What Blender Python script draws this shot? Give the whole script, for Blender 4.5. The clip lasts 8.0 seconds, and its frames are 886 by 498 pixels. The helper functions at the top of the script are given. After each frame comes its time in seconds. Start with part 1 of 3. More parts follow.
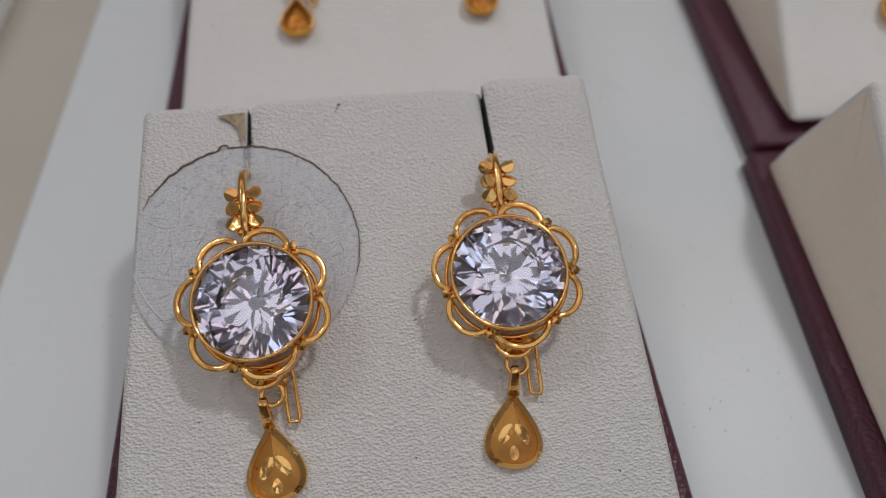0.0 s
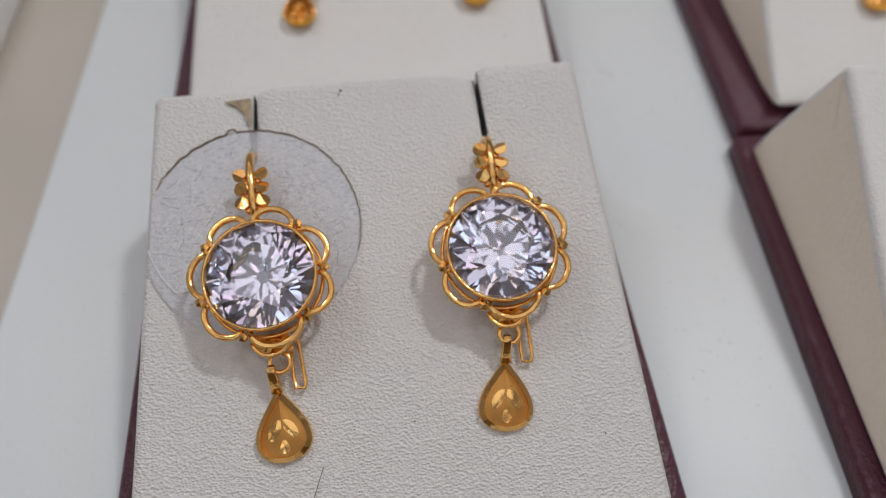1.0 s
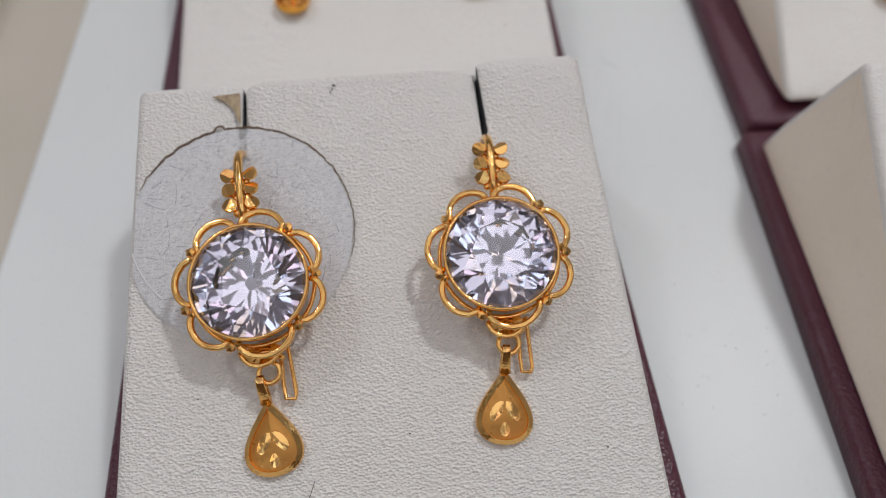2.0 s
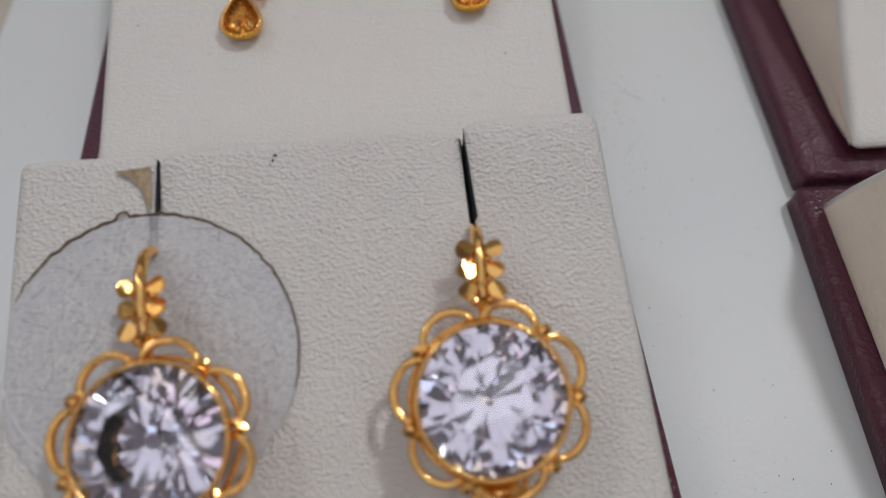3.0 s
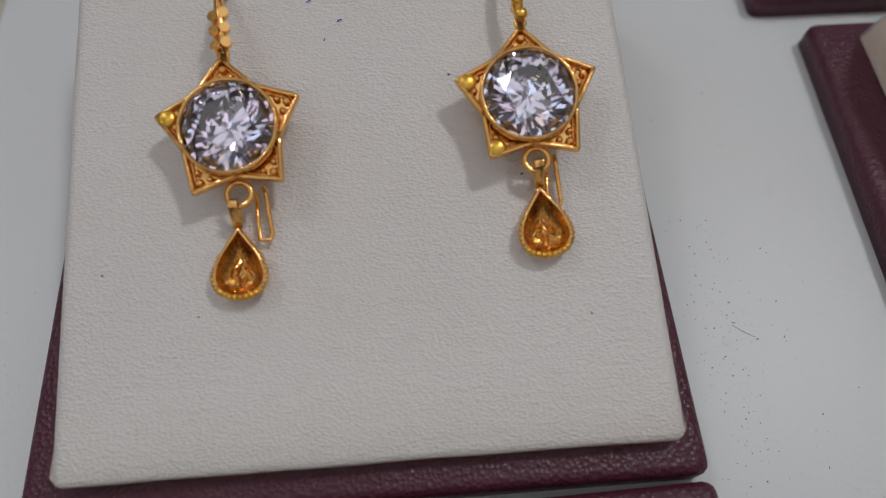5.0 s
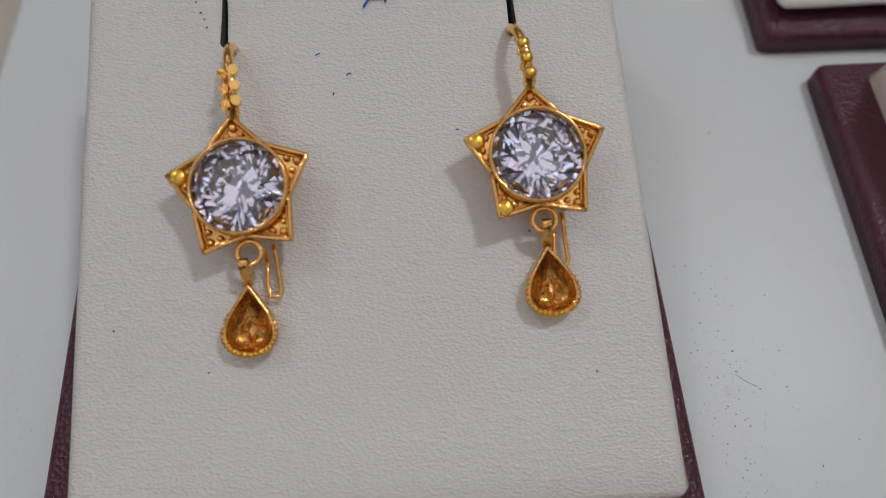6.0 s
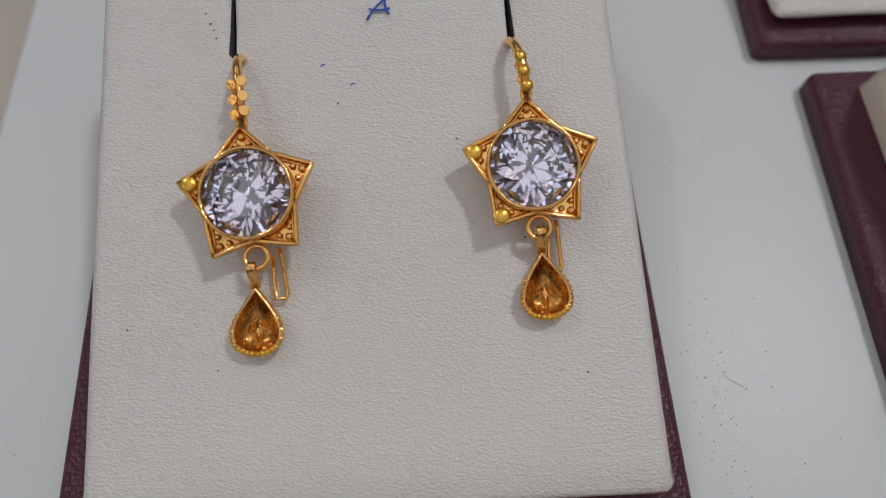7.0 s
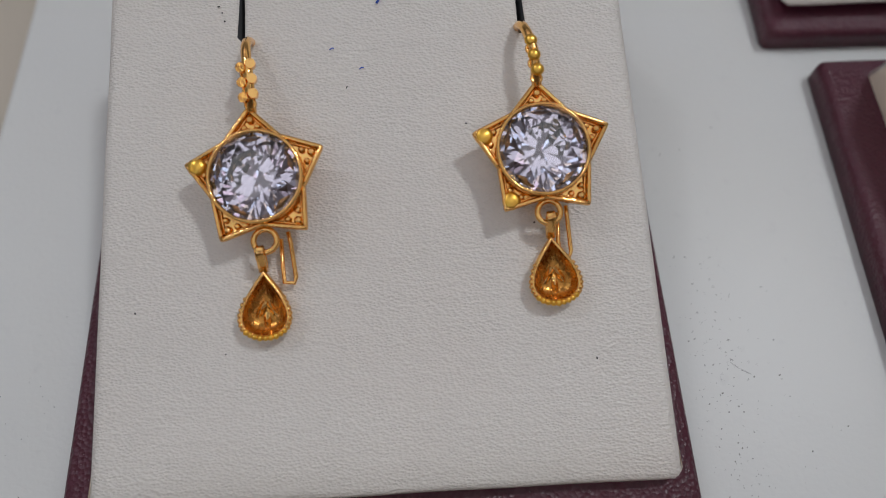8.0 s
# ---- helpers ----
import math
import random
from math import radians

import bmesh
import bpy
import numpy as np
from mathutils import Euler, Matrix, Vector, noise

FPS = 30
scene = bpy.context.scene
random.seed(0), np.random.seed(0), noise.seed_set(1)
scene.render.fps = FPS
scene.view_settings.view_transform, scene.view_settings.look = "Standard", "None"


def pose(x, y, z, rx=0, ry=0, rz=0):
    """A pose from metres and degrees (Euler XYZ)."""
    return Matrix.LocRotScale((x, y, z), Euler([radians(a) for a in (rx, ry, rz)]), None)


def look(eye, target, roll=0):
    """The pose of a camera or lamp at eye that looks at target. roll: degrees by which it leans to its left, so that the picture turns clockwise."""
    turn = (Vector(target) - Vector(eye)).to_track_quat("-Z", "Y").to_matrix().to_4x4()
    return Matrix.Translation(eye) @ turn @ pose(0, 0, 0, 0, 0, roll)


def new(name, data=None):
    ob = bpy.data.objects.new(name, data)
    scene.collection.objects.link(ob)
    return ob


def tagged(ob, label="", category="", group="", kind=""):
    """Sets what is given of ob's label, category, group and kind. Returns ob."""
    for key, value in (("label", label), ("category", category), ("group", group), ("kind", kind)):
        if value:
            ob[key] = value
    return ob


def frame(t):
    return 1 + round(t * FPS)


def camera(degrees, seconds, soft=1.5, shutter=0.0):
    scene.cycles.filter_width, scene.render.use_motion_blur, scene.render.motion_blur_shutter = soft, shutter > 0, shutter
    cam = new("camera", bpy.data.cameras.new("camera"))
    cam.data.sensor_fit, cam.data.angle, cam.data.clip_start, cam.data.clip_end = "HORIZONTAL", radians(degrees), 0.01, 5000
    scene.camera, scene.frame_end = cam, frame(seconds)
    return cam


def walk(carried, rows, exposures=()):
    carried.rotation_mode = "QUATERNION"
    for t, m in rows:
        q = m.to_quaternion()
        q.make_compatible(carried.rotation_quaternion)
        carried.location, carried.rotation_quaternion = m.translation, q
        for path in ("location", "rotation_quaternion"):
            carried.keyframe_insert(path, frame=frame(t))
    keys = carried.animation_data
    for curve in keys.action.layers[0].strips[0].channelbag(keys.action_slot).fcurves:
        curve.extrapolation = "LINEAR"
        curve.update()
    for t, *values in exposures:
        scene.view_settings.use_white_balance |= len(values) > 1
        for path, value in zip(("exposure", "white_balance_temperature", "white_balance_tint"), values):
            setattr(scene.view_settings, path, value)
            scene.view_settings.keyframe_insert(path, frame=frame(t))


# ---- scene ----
cam = camera(64.7, 8.0, 1.05)
# seconds, place in metres, turn in degrees
ROWS = [
    (0.0, 0.00356, -0.06222, 0.07200, 33.787, -0.062, -5.081),
    (0.5, 0.00433, -0.06345, 0.07343, 33.035, -0.025, -5.138),
    (1.0, 0.00375, -0.06566, 0.07454, 33.091, 0.142, -5.183),
    (2.3, 0.00478, -0.05773, 0.07272, 30.843, -0.183, -4.898),
    (2.5, 0.00561, -0.05352, 0.07159, 30.534, -0.119, -4.850),
    (2.7, 0.00711, -0.04901, 0.06790, 30.213, -0.261, -4.702),
    (3.0, 0.00813, -0.04363, 0.06465, 29.467, 0.187, -4.660),
    (3.2, 0.00780, -0.03974, 0.06483, 28.527, 0.361, -4.354),
    (3.5, 0.00742, -0.03464, 0.06170, 28.433, 0.583, -4.334),
    (3.7, 0.00755, -0.02794, 0.06168, 27.081, 0.471, -4.205),
    (4.0, 0.00377, -0.02026, 0.06273, 26.010, -0.029, -4.533),
    (4.3, 0.00480, -0.01646, 0.06031, 26.359, -0.049, -4.416),
    (4.5, 0.00506, -0.01425, 0.06102, 26.536, 0.042, -4.462),
    (4.8, 0.00555, -0.01052, 0.06296, 26.747, 0.172, -4.385),
    (5.0, 0.00561, -0.00761, 0.06250, 26.106, 0.093, -4.405),
    (5.2, 0.00525, -0.00535, 0.06267, 25.790, 0.153, -4.450),
    (6.3, 0.00554, -0.00192, 0.06663, 24.074, -0.063, -3.700),
    (6.5, 0.00546, -0.00214, 0.06700, 23.917, -0.111, -3.594),
    (7.0, 0.00589, -0.00172, 0.06866, 23.501, 0.079, -3.436),
    (7.5, 0.00676, -0.00242, 0.06787, 23.649, 0.288, -3.241),
    (8.0, 0.00505, -0.00245, 0.06808, 23.142, -0.044, -3.193),
]
# the lens stops down and opens up a little on the way
walk(cam, [(t, pose(x, y, z, a, b, c)) for t, x, y, z, a, b, c in ROWS], [(0.0, -0.08), (0.5, -0.08), (1.0, 0.20), (2.5, 0.34), (3.0, 0.03), (3.5, -0.06), (4.0, -0.18), (4.5, -0.24), (5.0, -0.22), (6.5, -0.15), (8.0, -0.12)])
cam.data.dof.use_dof, cam.data.dof.focus_distance, cam.data.dof.aperture_fstop = True, 0.063, 18.0

# ---------------------------------------------------------------- light
world = bpy.data.worlds.new("shop_air")
scene.world = world
world.use_nodes = True
world.node_tree.nodes["Background"].inputs[0].default_value = (0.9, 0.95, 1.0, 1)
world.node_tree.nodes["Background"].inputs[1].default_value = 0.02


def lamp(name, x, y, z, size, watts, colour):
    data = bpy.data.lights.new(name, "AREA")
    data.shape, data.size, data.energy, data.color = "SQUARE", size, watts, colour
    ob = new(name, data)
    ob.matrix_world = look((x, y, z), (x * 0.3, y * 0.3, 0))
    return ob


# two spots over the counter, and unseen soft fill panels added round the ceiling
lamp("counter_spot", 0.40, 0.23, 0.84, 0.08, 2.1, (0.94, 0.98, 1.03))
lamp("counter_spot", -0.95, 0.75, 1.68, 0.15, 3.4, (0.95, 0.98, 1.05))
# added overhead fill that brightens the middle facets of the stones
lamp("fill_panel", 0.0, -0.2, 1.70, 1.1, 2.5, (0.95, 0.97, 1.03))
# tones of the added panels, mixed to colour the stone facets
WARM, COOL, ROSE = (1.08, 0.96, 0.80), (0.82, 0.98, 1.17), (1.06, 0.91, 1.02)
for k, tone in enumerate((COOL, WARM, ROSE, COOL, WARM, COOL, ROSE, WARM)):
    a = radians(22.5 + 45 * k)
    lamp("fill_panel", 1.5 * math.cos(a), 1.5 * math.sin(a), 1.68, 0.9, (2.4 if math.cos(a) < 0 else 1.9) - 0.55 * math.sin(a), tone)


# ---------------------------------------------------------------- materials
class Nodes:
    """A principled material with a few short ways to add nodes."""

    def __init__(self, name, base, rough=0.5, metal=0.0):
        self.m = bpy.data.materials.new(name)
        self.m.use_nodes = True
        self.t = self.m.node_tree
        self.b = self.t.nodes["Principled BSDF"]
        self.b.inputs["Base Color"].default_value = (*base, 1)
        self.b.inputs["Roughness"].default_value = rough
        self.b.inputs["Metallic"].default_value = metal
        self.base = base
        self.coord = self.t.nodes.new("ShaderNodeTexCoord").outputs["Object"]
        self.bumped = None

    def noise(self, scale, detail=3.0, stretch=(1, 1, 1), rough=0.55):
        mp = self.t.nodes.new("ShaderNodeMapping")
        mp.inputs["Scale"].default_value = stretch
        self.t.links.new(self.coord, mp.inputs["Vector"])
        n = self.t.nodes.new("ShaderNodeTexNoise")
        n.inputs["Scale"].default_value, n.inputs["Detail"].default_value, n.inputs["Roughness"].default_value = scale, detail, rough
        self.t.links.new(mp.outputs[0], n.inputs["Vector"])
        return n.outputs["Fac"]

    def cells(self, scale, stretch=(1, 1, 1), feature="DISTANCE_TO_EDGE"):
        mp = self.t.nodes.new("ShaderNodeMapping")
        mp.inputs["Scale"].default_value = stretch
        self.t.links.new(self.coord, mp.inputs["Vector"])
        n = self.t.nodes.new("ShaderNodeTexVoronoi")
        n.feature = feature
        n.inputs["Scale"].default_value = scale
        self.t.links.new(mp.outputs[0], n.inputs["Vector"])
        return n.outputs["Distance"]

    def ramp(self, fac, a, b, low=0.0, high=1.0):
        r = self.t.nodes.new("ShaderNodeMapRange")
        for k, v in zip(("From Min", "From Max", "To Min", "To Max"), (a, b, low, high)):
            r.inputs[k].default_value = v
        self.t.links.new(fac, r.inputs["Value"])
        return r.outputs[0]

    def tint(self, fac, colour):
        """Mix the present base colour towards colour by fac."""
        mix = self.t.nodes.new("ShaderNodeMix")
        mix.data_type = "RGBA"
        old = self.b.inputs["Base Color"]
        if old.is_linked:
            self.t.links.new(old.links[0].from_socket, mix.inputs[6])
        else:
            mix.inputs[6].default_value = (*self.base, 1)
        mix.inputs[7].default_value = (*colour, 1)
        self.t.links.new(fac, mix.inputs[0])
        self.t.links.new(mix.outputs[2], old)
        return self

    def bump(self, height, metres, strength=1.0):
        n = self.t.nodes.new("ShaderNodeBump")
        n.inputs["Distance"].default_value, n.inputs["Strength"].default_value = metres, strength
        self.t.links.new(height, n.inputs["Height"])
        if self.bumped:
            self.t.links.new(self.bumped, n.inputs["Normal"])
        self.bumped = n.outputs[0]
        self.t.links.new(self.bumped, self.b.inputs["Normal"])
        return self

    def gloss(self, fac, a, b, low, high):
        self.t.links.new(self.ramp(fac, a, b, low, high), self.b.inputs["Roughness"])
        return self


def leather(name, base, grain, depth, rough, stain, stretch=(1.0, 1.6, 1.6)):
    n = Nodes(name, base, rough)
    n.tint(n.ramp(n.noise(60, 3), 0.45, 0.75, 0, 0.35), stain)
    n.tint(n.ramp(n.noise(900, 3), 0.55, 0.8, 0, 0.25), tuple(c * 0.8 for c in base))
    n.bump(n.noise(70, 2), 0.0004, 0.5)
    n.bump(n.noise(grain * 1.9, 2.0, stretch, 0.5), depth * 0.3, 0.5)
    n.bump(n.cells(grain, stretch, "F1"), depth * 1.2, 1.0)
    return n


IVORY = leather("ivory_leatherette", (0.80, 0.76, 0.71), 2900, 0.00014, 0.42, (0.77, 0.70, 0.64), (1.0, 1.5, 1.5)).m
worn = leather("worn_ivory_leatherette", (0.80, 0.76, 0.71), 3000, 0.00007, 0.42, (0.77, 0.70, 0.64), (1.0, 1.7, 1.7))
worn.bump(worn.noise(420, 3, (0.5, 2.6, 2.6)), 0.00012, 0.6)
WORN = worn.m
# pad sides: ivory with warm side light put into the colour
IVORY_SIDE = leather("ivory_side_warm_light", (0.90, 0.79, 0.66), 900, 0.00008, 0.5, (0.80, 0.68, 0.54)).m
maroon = leather("maroon_leatherette", (0.088, 0.017, 0.033), 1500, 0.00009, 0.38, (0.065, 0.012, 0.024), (1.6, 1.6, 1.6))
maroon.tint(maroon.ramp(maroon.noise(2600, 4), 0.68, 0.76, 0, 0.25), (0.3, 0.2, 0.23))
MAROON = maroon.m
FOAM = Nodes("dark_foam", (0.05, 0.05, 0.053), 0.9).m
board = Nodes("white_board", (0.70, 0.705, 0.69), 0.42)
board.tint(board.ramp(board.noise(25, 3), 0.4, 0.8, 0, 0.3), (0.63, 0.635, 0.615))
board.tint(board.ramp(board.noise(500, 5), 0.62, 0.8, 0, 0.4), (0.58, 0.58, 0.58))
board.bump(board.noise(1800, 3), 0.00005, 0.5)
BOARD = board.m
counter = Nodes("tan_counter", (0.52, 0.46, 0.38), 0.5)
counter.tint(counter.ramp(counter.noise(40, 4), 0.4, 0.7, 0, 0.5), (0.47, 0.42, 0.34))
COUNTER = counter.m
gold = Nodes("polished_gold", (1.0, 0.575, 0.19), 0.14, 1.0)
gold.gloss(gold.noise(1200, 3), 0.3, 0.7, 0.05, 0.16).bump(gold.noise(1500, 2), 0.00008, 0.5)
gold.bump(gold.noise(5200, 2), 0.00003, 0.5)
GOLD = gold.m
satin = Nodes("satin_gold", (0.52, 0.245, 0.065), 0.32, 1.0)
satin.gloss(satin.noise(2500, 3), 0.3, 0.7, 0.26, 0.42).bump(satin.noise(5000, 3), 0.00004, 0.5)
SATIN = satin.m
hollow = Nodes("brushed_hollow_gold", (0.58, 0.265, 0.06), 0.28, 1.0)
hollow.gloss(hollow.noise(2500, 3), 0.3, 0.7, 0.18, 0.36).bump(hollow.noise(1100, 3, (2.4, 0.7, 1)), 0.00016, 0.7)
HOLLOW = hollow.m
yellow = Nodes("yellow_gold", (0.98, 0.57, 0.10), 0.3, 1.0)
yellow.bump(yellow.noise(1800, 2), 0.00005, 0.4)
YELLOW = yellow.m
cz = Nodes("clear_stone", (0.90, 0.85, 1.0), 0.04)
cz.b.inputs["Transmission Weight"].default_value = 1.0
cz.b.inputs["IOR"].default_value = 2.15
STONE = cz.m
# for the added reflector that throws light back up through the stones
silver = Nodes("silver_reflector", (0.93, 0.91, 0.97), 0.3, 1.0)
silver.bump(silver.noise(900, 3), 0.0002, 0.6)
SILVER = silver.m
felt = Nodes("fibrous_sticker", (0.84, 0.825, 0.825), 0.55)
felt.tint(felt.ramp(felt.noise(1500, 4, (1, 4, 1), 0.7), 0.52, 0.6, 0, 0.6), (0.52, 0.505, 0.53))
felt.tint(felt.ramp(felt.noise(1700, 4, (4, 1.4, 1), 0.7), 0.54, 0.62, 0, 0.7), (0.84, 0.83, 0.82))
felt.bump(felt.noise(1700, 4, (1, 3.5, 1), 0.7), 0.0003, 0.8).bump(felt.noise(1500, 4, (4, 1, 1), 0.7), 0.0002, 0.6)
FELT = felt.m
TORN = Nodes("torn_brown_edge", (0.17, 0.115, 0.075), 0.8).m
torn = Nodes("torn_backing", (0.50, 0.38, 0.24), 0.85)
torn.tint(torn.ramp(torn.noise(1500, 4), 0.4, 0.7), (0.25, 0.18, 0.11)).bump(torn.noise(2500, 3), 0.0001, 0.6)
BACKING = torn.m
FIBRE = Nodes("white_fibre", (0.85, 0.83, 0.82), 0.6).m
GREY_FIBRE = Nodes("grey_fibre", (0.44, 0.42, 0.45), 0.7).m
SPECK = Nodes("dark_dirt", (0.07, 0.065, 0.06), 0.9).m
LINT = Nodes("pale_dust", (0.62, 0.58, 0.58), 0.9).m
INK = Nodes("blue_ink", (0.03, 0.10, 0.50), 0.5).m
BLACK = Nodes("black_velvet", (0.02, 0.02, 0.024), 0.9).m
WALL = Nodes("painted_wall", (0.86, 0.86, 0.88), 0.7)
WALL.tint(WALL.ramp(WALL.noise(2, 4), 0.4, 0.7, 0, 0.4), (0.72, 0.71, 0.72))
WALL = WALL.m
BROWN = Nodes("brown_panel", (0.30, 0.22, 0.17), 0.5).m
PALEFLOOR = Nodes("pale_floor", (0.72, 0.70, 0.68), 0.4)
PALEFLOOR.tint(PALEFLOOR.ramp(PALEFLOOR.noise(6, 4, (1, 8, 1)), 0.4, 0.7), (0.64, 0.62, 0.6))
PALEFLOOR = PALEFLOOR.m


# ---------------------------------------------------------------- mesh helpers
MM = 0.001


def part(name, bm, material, parent=None, label="", smooth=True):
    """One mesh object from a bmesh whose numbers are millimetres."""
    me = bpy.data.meshes.new(name)
    bmesh.ops.scale(bm, vec=(MM, MM, MM), verts=bm.verts)
    bmesh.ops.recalc_face_normals(bm, faces=bm.faces)
    bm.to_mesh(me)
    bm.free()
    for m in material if isinstance(material, (list, tuple)) else [material]:
        me.materials.append(m)
    me.polygons.foreach_set("use_smooth", [smooth] * len(me.polygons))
    ob = new(name, me)
    ob.parent = parent
    return tagged(ob, label)


def thing(name, m, label, category, group="", kind=""):
    ob = new(name)
    ob.empty_display_size = 0.005
    ob.matrix_world = m
    return tagged(ob, label, category, group, kind)


def box(bm, x0, x1, y0, y1, z0, z1, bevel=0.0, seg=3):
    r = bmesh.ops.create_cube(bm, size=1)
    bmesh.ops.scale(bm, vec=(x1 - x0, y1 - y0, z1 - z0), verts=r["verts"])
    bmesh.ops.translate(bm, vec=((x0 + x1) / 2, (y0 + y1) / 2, (z0 + z1) / 2), verts=r["verts"])
    if bevel:
        edges = {e for v in r["verts"] for e in v.link_edges}
        bmesh.ops.bevel(bm, geom=list(edges), offset=bevel, segments=seg, affect="EDGES", profile=0.5)
    return bm


def sweep(bm, pts, profile, closed=False, up=(0, 0, 1)):
    """Carry a closed profile of (side, up) pairs along pts."""
    pts = [Vector(q) for q in pts]
    n, up, rings = len(pts), Vector(up), []
    for i, q in enumerate(pts):
        a, b = (pts[i - 1], pts[(i + 1) % n]) if closed else (pts[max(i - 1, 0)], pts[min(i + 1, n - 1)])
        tan = (b - a).normalized()
        side = tan.cross(up)
        side = side.normalized() if side.length > 1e-4 else Vector((1, 0, 0))
        top = side.cross(tan)
        prof = profile(i / (n - 1)) if callable(profile) else profile
        rings.append([bm.verts.new(q + side * s + top * u) for s, u in prof])
    k = len(rings[0])
    for i in range(n if closed else n - 1):
        a, b = rings[i], rings[(i + 1) % n]
        for j in range(k):
            bm.faces.new((a[j], a[(j + 1) % k], b[(j + 1) % k], b[j]))
    if not closed:
        bm.faces.new(rings[0]), bm.faces.new(rings[-1])
    return bm


def round_section(r, n=8):
    return [(r * math.cos(6.28319 * i / n), r * math.sin(6.28319 * i / n)) for i in range(n)]


def ribbon(w, h, c=0.08):
    w, h = w / 2, h / 2
    return [(-w + c, -h), (w - c, -h), (w, -h + c), (w, h - c), (w - c, h), (-w + c, h), (-w, h - c), (-w, -h + c)]


def ball(bm, x, y, z, r, flat=1.0, sub=2):
    v = bmesh.ops.create_icosphere(bm, subdivisions=sub, radius=r)["verts"]
    bmesh.ops.scale(bm, vec=(1, 1, flat), verts=v)
    bmesh.ops.translate(bm, vec=(x, y, z), verts=v)
    return bm


def circle(r, n=48, z=0.0, cx=0.0, cy=0.0):
    return [(cx + r * math.cos(6.28319 * i / n), cy + r * math.sin(6.28319 * i / n), z) for i in range(n)]


def bezier(a, b, c, n=6):
    a, b, c = Vector(a), Vector(b), Vector(c)
    return [a * (1 - t) ** 2 + b * 2 * t * (1 - t) + c * t * t for t in (i / n for i in range(n + 1))]


# ---------------------------------------------------------------- the room and the counter
def slab(name, x0, x1, y0, y1, z0, z1, material, bevel=0.0, label="", category=""):
    ob = part(name, box(bmesh.new(), x0, x1, y0, y1, z0, z1, bevel), material, smooth=False)
    return tagged(ob, label, category, kind="structure")


# unseen room: pale floor lifts the ceiling, brown south wall darkens reflections
slab("floor", -2600, 2600, -2600, 2600, -1000, -950, PALEFLOOR, label="unseen floor, pale to bounce light up", category="floor")
slab("ceiling", -2600, 2600, -2600, 2600, 1750, 1800, WALL, label="plain pale ceiling", category="ceiling")
slab("wall_north", -2600, 2600, 2500, 2600, -950, 1750, WALL, label="plain pale wall", category="wall")
slab("wall_south", -2600, 2600, -2600, -2500, -950, 1750, BROWN, label="unseen brown wall, dark for contrast in the gold", category="wall")
slab("wall_east", 2500, 2600, -2500, 2500, -950, 1750, WALL, label="plain pale wall", category="wall")
slab("wall_west", -2600, -2500, -2500, 2500, -950, 1750, WALL, label="plain pale wall", category="wall")
tagged(part("counter", box(bmesh.new(), -700, 900, -300, 500, -950, -4, 2), COUNTER, smooth=False), "tan shop counter under the white board", "counter", kind="structure")
ob = part("display_board", box(bmesh.new(), -45, 420, -220, 300, -4, 0, 0.8), BOARD, smooth=False)
ob.matrix_world = pose(0, 0, 0, 0, 0, -2.4)
tagged(ob, "matt white board, scuffed and dusty, under the stands", "board", kind="structure")

velvet_tray = thing("velvet_tray", pose(-0.0605, 0.03, -0.004, 0, 0, -2), "black velvet tray with a white rim on the counter", "tray")
part("tray_bed", box(bmesh.new(), -80, -2.2, -8, 60, 0.2, 3.5, 0.5), BLACK, velvet_tray)
part("tray_rim", box(bmesh.new(), -2, 0, -10, 62, 0, 5, 0.7), FIBRE, velvet_tray, "white rim")


# ---------------------------------------------------------------- the stands
BASE_W, BASE_L, BASE_T = 56.6, 58.2, 3.0
PAD_W, PAD_TOP_W = 50.9, 45.6
FRONT = (1.2, 5.0)
APEX = (51.2, 21.0)
BACK = (55.3, 3.0)


def pad_outline():
    """Side view of the pad, (y, z), from under its front edge over the sloping face and down its back."""
    foot, front, apex, back = [Vector((q[0], q[1], 0)) for q in ((9.0, BASE_T), FRONT, APEX, BACK)]
    up, down = (apex - front).normalized(), (back - apex).normalized()
    pts = bezier(foot, front + Vector((-1.2, -1.1, 0)), front + up * 1.4, 9)
    a, b = front + up * 1.4, apex - up * 1.2
    marks = [0.04 + 0.72 * i / 11 for i in range(12)] + [0.775, 0.79, 0.805, 0.82, 0.835, 0.85, 0.87, 0.90, 0.94, 0.97]
    pts += [a.lerp(b, m) for m in marks]
    pts += bezier(b, apex + up * 0.1, apex + down * 1.2, 6)
    pts += [apex.lerp(back, m) for m in (0.15, 0.3, 0.5, 0.75, 1.0)]
    return [(q.x, q.y) for q in pts]


